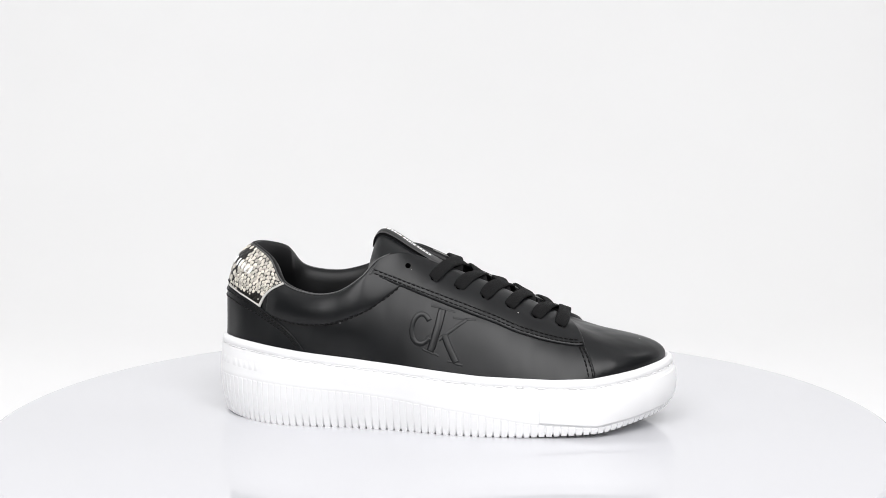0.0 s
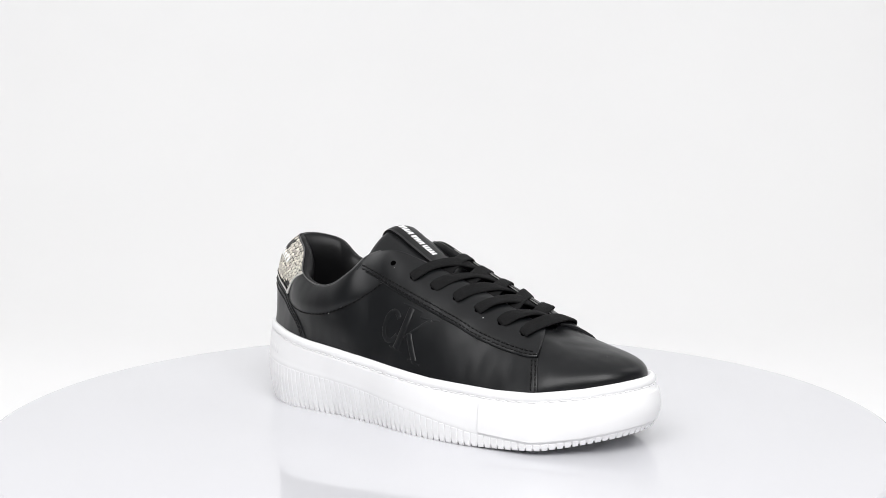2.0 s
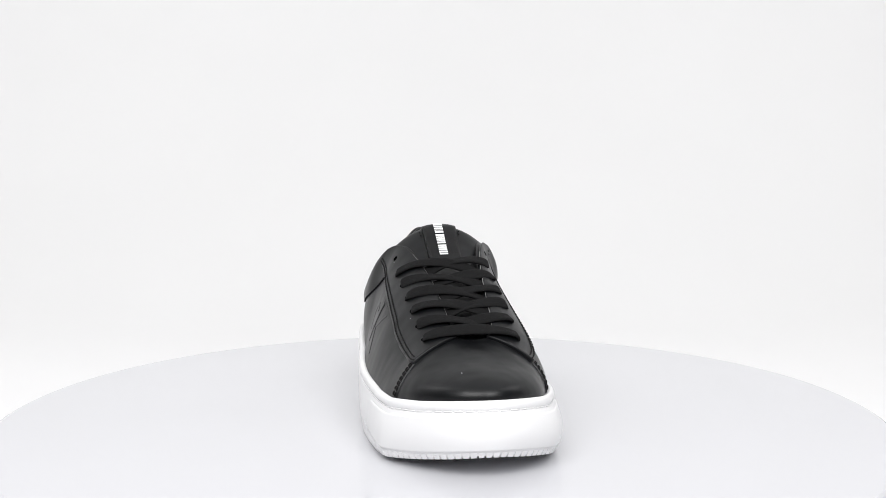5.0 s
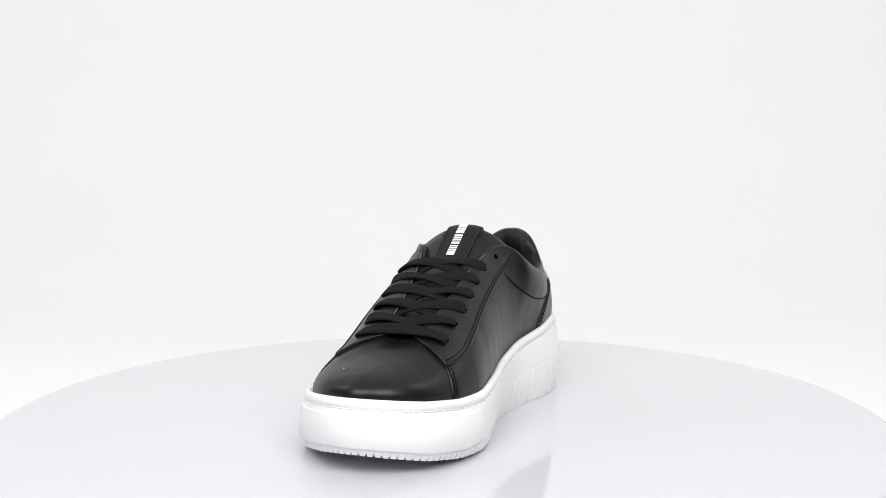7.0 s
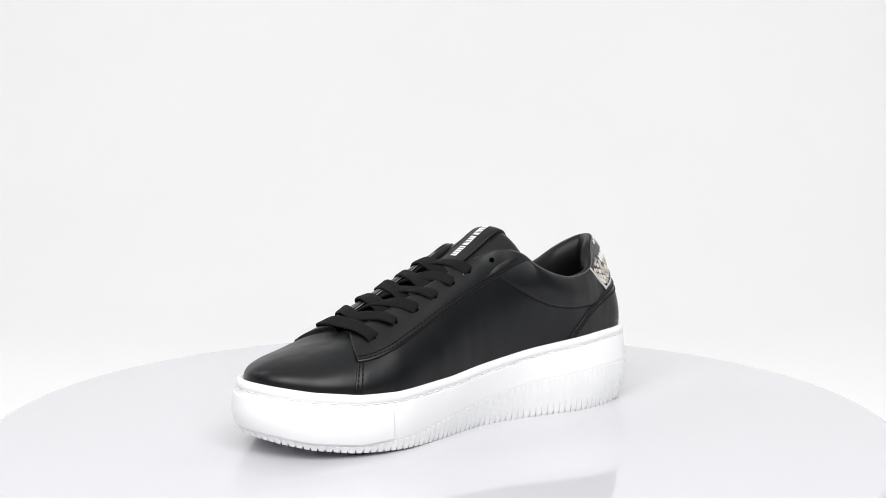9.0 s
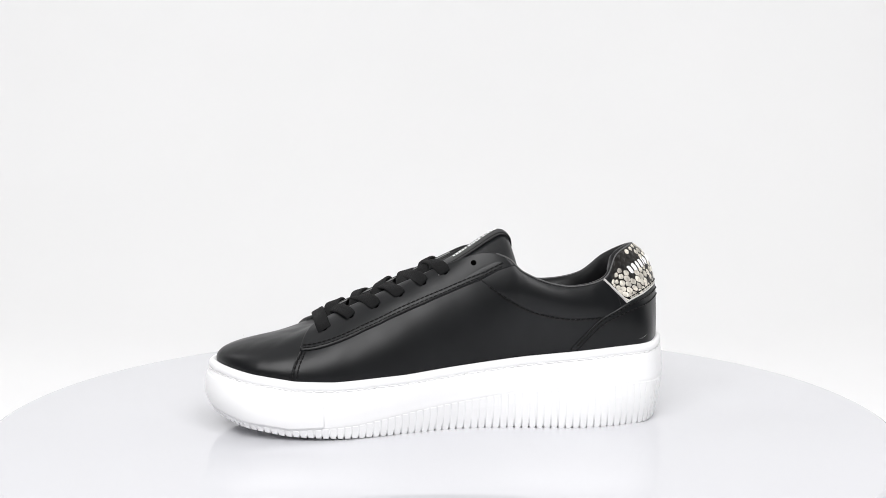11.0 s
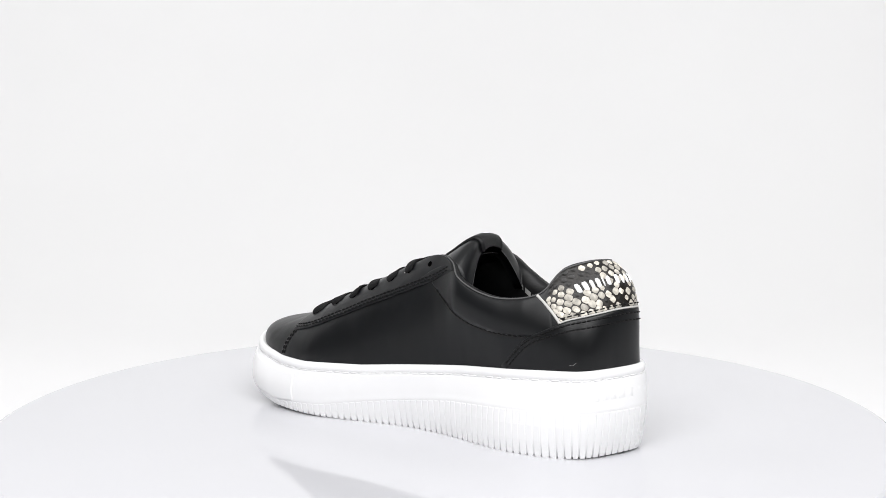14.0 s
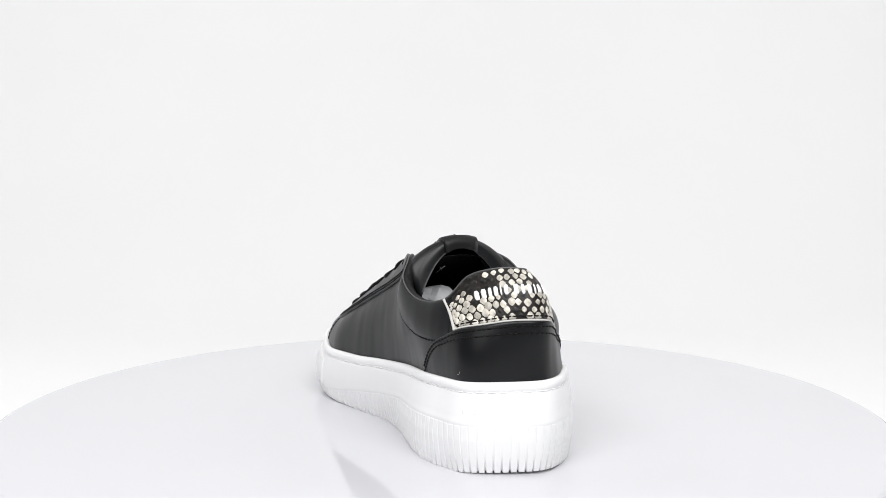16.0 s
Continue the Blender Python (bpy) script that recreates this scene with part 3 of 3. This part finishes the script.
# ---------------------------------------------------------------- tongue and laces
TONGUE = [(88, 62), (60, 75), (30, 87.5), (0, 100.5), (-18, 111), (-30, 119), (-37, 122.5), (-41, 121), (-42, 116)]


def tongue_point(k, w, lift=0.0):
    """k along the tongue (0 toe end, 1 top), w from -1 (side A) to 1 (side B)."""
    line = smooth_line(TONGUE, 60) / 1000
    k = np.atleast_1d(np.asarray(k, float))
    w = np.broadcast_to(np.asarray(w, float), k.shape)
    x = np.interp(k, np.linspace(0, 1, 60), line[:, 0])
    z = np.interp(k, np.linspace(0, 1, 60), line[:, 1])
    half = np.interp(k, [0, 0.4, 0.75, 0.9, 1], [0.024, 0.031, 0.034, 0.032, 0.029])
    drop = np.interp(k, [0, 0.5, 0.8, 1], [0.008, 0.010, 0.018, 0.030])
    d = np.gradient(np.column_stack([line[:, 0], line[:, 1]]), axis=0)
    nx = -np.interp(k, np.linspace(0, 1, 60), d[:, 1])
    nz = np.interp(k, np.linspace(0, 1, 60), d[:, 0])
    ln = np.hypot(nx, nz)
    nx, nz = -nx / ln, -nz / ln
    return np.column_stack([x + nx * lift - 0.006 * np.abs(w) ** 2 * np.clip((k - 0.75) / 0.25, 0, 1), 0.0045 + half * w, z - drop * np.abs(w) ** 2.2 + nz * lift])


def build_tongue():
    na, nb = 60, 24
    K, W = np.meshgrid(np.linspace(0, 1, na), np.linspace(-1, 1, nb), indexing="ij")
    top = tongue_point(K.ravel(), W.ravel(), 0.0)
    low = tongue_point(K.ravel(), W.ravel(), -0.006 - 0.009 * (1 - W.ravel() ** 2) * np.interp(K.ravel(), [0, 0.5, 0.85, 1], [0, 0.2, 0.8, 0.1]))
    faces = grid_faces(na, nb)
    e = na * nb
    for i in range(na - 1):
        for j in (0, nb - 1):
            a, b = i * nb + j, (i + 1) * nb + j
            faces.append((a, b, b + e, a + e))
    for j in range(nb - 1):
        a = (na - 1) * nb + j
        faces.append((a, a + 1, a + 1 + e, a + e))
    t = part("tongue", (np.vstack([top, low]), faces), LEATHER, shoe, "black leather padded tongue")
    part("tongue_lining", (low, grid_faces(na, nb, flip=True)), LINING, t, "soft black tongue lining")
    # woven tab folded over the top
    na, nb = 40, 10
    K, W = np.meshgrid(np.linspace(0.38, 1.0, na), np.linspace(-0.37, 0.33, nb), indexing="ij")
    up = tongue_point(K.ravel(), W.ravel(), 0.0018)
    up2 = tongue_point(K.ravel(), W.ravel(), -0.001)
    faces = grid_faces(na, nb) + grid_faces(na, nb, start=na * nb, flip=True)
    e = na * nb
    for i in range(na - 1):
        for j in (0, nb - 1):
            a, b = i * nb + j, (i + 1) * nb + j
            faces.append((a, b, b + e, a + e))
    tab = part("tongue_tab", (np.vstack([up, up2]), faces), LINING, shoe, "black woven tongue tab with a white printed strip")
    # printed strip: a row of plain white blocks
    line = smooth_line(TONGUE, 60) / 1000
    run = np.concatenate([[0], np.cumsum(np.linalg.norm(np.diff(line, axis=0), axis=1))])
    def at(mm):
        return float(np.interp(mm / 1000, run, np.linspace(0, 1, 60)))
    d = float(np.interp(0.80, np.linspace(0, 1, 60), run)) * 1000
    for size in (1.7, 1.9, 1.4, 1.9, 0.8, 1.9, 0, 1.9, 1.4, 1.6, 0.8, 1.9, 0, 1.4, 1.6, 1.9, 1.9, 1.6):
        if size:
            K, W = np.meshgrid(np.linspace(at(d - size), at(d), 3), np.linspace(-0.13, 0.05, 5), indexing="ij")
            part("print_bar", (tongue_point(K.ravel(), W.ravel(), 0.0021), grid_faces(3, 5)), PRINT, tab, "plain white printed block")
        d -= size + 0.55 if size else 0.9
    # small pale mark on the lining of the tongue
    for lean in (-1, 1):
        q = np.vstack([tongue_point(0.54 + u, 0.25 + lean * u * 2.2, -0.0135) for u in np.linspace(-0.025, 0.025, 4)])
        part("print_bar", tube(q, 0.0004, 5), RAWEDGE, t, "small pale printed mark")
    # small stitched corners beside the tab
    for w in (-0.42, 0.38):
        for k in (0.62, 0.66):
            q = tongue_point(np.linspace(k - 0.006, k + 0.006, 4), w, 0.0008)
            part("stitching", tube(q, 0.0005, 5), THREAD, tab)


build_tongue()

# eyelet rows from the toe up: x and z of side A, then of side B, in millimetres
EYELETS = [((78.6, 64.6), (78.8, 64.6)),
           ((63.2, 70.0), (62.0, 72.0)),
           ((46.3, 77.0), (46.4, 78.2)),
           ((30.2, 83.0), (31.0, 84.9)),
           ((14.1, 88.8), (15.4, 92.0)),
           ((-2.0, 94.6), (1.7, 98.2))]


def snap(side, x, z):
    s, v = on(side, x, z)
    p, n = surf(s, v, 0.0018)
    return p[0], n[0]


def build_laces():
    # black without gloss, the shade inside a hole put into the colour
    hole = material("eyelet_hole_shade", (0.001, 0.001, 0.001), 1.0, spec=0.0)
    rows_a = [snap("A", *a) for a, b in EYELETS]
    rows_b = [snap("B", *b) for a, b in EYELETS]
    up = np.array([0.38, 0, 0.92])

    def throat(side, x):
        s = np.linspace(7, 14, 200) if side == "A" else NS - np.linspace(7, 14, 200)
        p = surf(s, 1.0)[0]
        return p[int(np.argmin(np.abs(p[:, 0] - x)))]

    def ribbon(pts, nors):
        line = smooth_line(pts, 56)
        nor = smooth_line(nors, 56)
        t = np.linspace(0, 1, 56)
        wide = np.interp(t, [0, 0.08, 0.22, 0.9, 1], [0.0024, 0.0032, 0.0044, 0.0046, 0.0040])
        k = 14
        tang = np.gradient(line, axis=0)
        tang /= np.linalg.norm(tang, axis=1)[:, None]
        side = np.cross(tang, nor)
        side /= np.linalg.norm(side, axis=1)[:, None]
        nor = np.cross(side, tang)
        roll = 0.20 * np.sin(2 * np.pi * (1.4 * t + 40 * pts[0][0]))[:, None]
        side, nor = side * np.cos(roll) + nor * np.sin(roll), nor * np.cos(roll) - side * np.sin(roll)
        verts = []
        for i in range(56):
            for j in range(k):
                a = 2 * math.pi * j / k
                c, d = math.cos(a), math.sin(a)
                c, d = math.copysign(abs(c) ** 0.8, c), math.copysign(abs(d) ** 0.8, d)
                verts.append(line[i] + wide[i] * (side[i] * c + nor[i] * (0.3 * d - (0.10 * (1 - c * c) if d > 0 else 0))))
        faces = []
        for i in range(55):
            for j in range(k):
                a, b = i * k + j, i * k + (j + 1) % k
                faces.append((a, b, b + k, a + k))
        faces += [tuple(range(k))[::-1], tuple(55 * k + j for j in range(k))]
        return verts, faces

    def across(p, pn, other, hump):
        """Out of an eyelet, over the edge, across the tongue and under the other edge."""
        side = (other - p) / np.linalg.norm(other - p)
        length = np.linalg.norm(other - p)
        pts = [p - pn * 0.0025, p + pn * 0.0016 + side * 0.0012, p + side * 0.2 * length + up * (hump * 0.7 + 0.001), p + side * 0.5 * length + up * hump,
               p + side * 0.78 * length + up * hump * 0.6, other - up * 0.001, other + side * 0.003 - up * 0.003]
        return ribbon(pts, [pn, pn, pn * 0.5 + up * 0.5, up, up, up, up])

    laces = mesh_object("laces", *across(*rows_b[1], throat("A", rows_a[1][0][0] + 0.011), 0.0040), LACE)
    laces.parent = shoe
    tagged(laces, "flat black cotton laces in criss-cross rows")
    # straight bar over the toe end
    (p, pn), (q, qn) = rows_a[0], rows_b[0]
    d = (q - p) / np.linalg.norm(q - p)
    pts = [p - pn * 0.0025, p + pn * 0.0016 + d * 0.0012, p * 0.8 + q * 0.2 + up * 0.005, p * 0.5 + q * 0.5 + up * 0.0062, p * 0.2 + q * 0.8 + up * 0.005, q + qn * 0.0016 - d * 0.0012, q - qn * 0.0025]
    part("lace", ribbon(pts, [pn, pn, up, up, up, qn, qn]), LACE, laces)
    for k in range(1, 6):
        step = 0.013
        part("lace", across(*rows_a[k], throat("B", rows_b[k][0][0] + step), 0.0085 if k == 5 else 0.0062), LACE, laces)
        if k > 1:
            part("lace", across(*rows_b[k], throat("A", rows_a[k][0][0] + step), 0.0062 if k == 5 else 0.0044), LACE, laces)
    # eyelets, the top pair free; black discs stand for the shade in the holes
    for side, x, z in [("A", -18.3, 102), ("B", -16.3, 105)] + [("A", *a) for a, b in EYELETS] + [("B", *b) for a, b in EYELETS]:
        s, v = on(side, x, z)
        p, n = surf(s, v, 0.0018)
        t = np.cross(n[0], (0, 0, 1.0))
        t /= np.linalg.norm(t)
        u = np.cross(n[0], t)
        ring = [p[0] + 0.0018 * (t * math.cos(a) + u * math.sin(a)) for a in np.linspace(0, 2 * math.pi, 16, endpoint=False)]
        verts = [q + n[0] * 0.0003 for q in ring] + [q - n[0] * 0.002 for q in ring]
        faces = [(i, (i + 1) % 16, 16 + (i + 1) % 16, 16 + i) for i in range(16)] + [tuple(range(16))]
        part("eyelet", (verts, faces), hole, upper, "eyelet, the shade in its hole put in as a black disc")


build_laces()


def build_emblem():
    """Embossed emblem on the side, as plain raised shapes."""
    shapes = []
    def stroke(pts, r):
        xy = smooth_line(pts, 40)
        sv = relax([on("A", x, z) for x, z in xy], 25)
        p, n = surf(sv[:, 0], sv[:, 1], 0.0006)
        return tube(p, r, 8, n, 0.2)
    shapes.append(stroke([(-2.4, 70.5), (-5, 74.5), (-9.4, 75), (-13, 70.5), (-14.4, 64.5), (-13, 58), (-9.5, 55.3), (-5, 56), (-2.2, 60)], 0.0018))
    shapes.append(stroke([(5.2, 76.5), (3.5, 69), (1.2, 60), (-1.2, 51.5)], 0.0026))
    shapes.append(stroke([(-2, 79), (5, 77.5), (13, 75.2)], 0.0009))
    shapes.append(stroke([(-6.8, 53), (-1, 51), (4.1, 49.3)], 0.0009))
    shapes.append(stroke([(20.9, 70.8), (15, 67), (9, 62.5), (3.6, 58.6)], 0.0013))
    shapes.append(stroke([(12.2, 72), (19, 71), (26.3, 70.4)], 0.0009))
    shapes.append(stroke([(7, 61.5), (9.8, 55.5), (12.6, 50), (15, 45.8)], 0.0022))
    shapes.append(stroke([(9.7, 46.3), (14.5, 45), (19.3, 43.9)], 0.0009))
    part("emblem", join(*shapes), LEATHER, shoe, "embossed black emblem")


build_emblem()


def build_tissue():
    """Crumpled packing paper inside the shoe."""
    bm = bmesh.new()
    bmesh.ops.create_icosphere(bm, subdivisions=3, radius=0.016)
    for v in bm.verts:
        k = noise.noise(v.co * 160) * 0.005 + noise.noise(v.co * 420) * 0.002
        v.co += v.normal * k
        v.co.y *= 1.2
    me = bpy.data.meshes.new("tissue_paper")
    bm.to_mesh(me)
    bm.free()
    me.materials.append(PAPER)
    me.transform(Matrix.Translation((-0.018, 0.012, 0.073)))
    return tagged(new("tissue_paper", me), "crumpled grey tissue paper stuffed inside the sneaker", "paper")


tissue = build_tissue()


def build_lint():
    """Specks of white lint and one curled fibre on the leather."""
    rnd = random.Random(9)
    lint = material("white_lint", (0.7, 0.7, 0.7), 0.9)
    spots = [on("A", 51.6, 72.7), on("B", 30, 88), on("B", 6, 97)] + [(rnd.uniform(5, 27), rnd.uniform(0.1, 0.9)) for _ in range(3)]
    for s, v in spots:
        p, n = surf(s, v, 0.002)
        bm = bmesh.new()
        bmesh.ops.create_icosphere(bm, subdivisions=1, radius=0.0003 * rnd.uniform(0.7, 1.3))
        me = bpy.data.meshes.new("lint")
        bmesh.ops.translate(bm, verts=bm.verts, vec=Vector(p[0]))
        bm.to_mesh(me)
        bm.free()
        me.materials.append(lint)
        new("lint", me).parent = upper
    sv = np.array([on("B", -126, 57.5), on("B", -124.5, 56), on("B", -122.8, 55.4)])
    p, n = surf(sv[:, 0], sv[:, 1], np.array([0.0035, 0.0022, 0.002]))
    part("lint", tube(smooth_line(p, 12), 0.00005, 5), lint, upper, "curled white fibre")


build_lint()

# ---------------------------------------------------------------- what turns
TURN = [(0.0, -6.8), (1.0, -21.4), (2.0, -36.1), (3.0, -50.8), (4.0, -65.7), (6.5, -103.3), (8.0, -126.2), (9.0, -141.3),
        (11.5, -178.4), (13.0, -201.3), (14.5, -224.4), (16.0, -247.6)]


def motions():
    walk(shoe, [(t, pose(0, 0, 0.0, 0, 0, a)) for t, a in TURN])
    walk(tissue, [(t, pose(0, 0, 0, 0, 0, a)) for t, a in TURN])
    walk(turntable, [(t, pose(0, 0, 0, 0, 0, a)) for t, a in TURN])


motions()
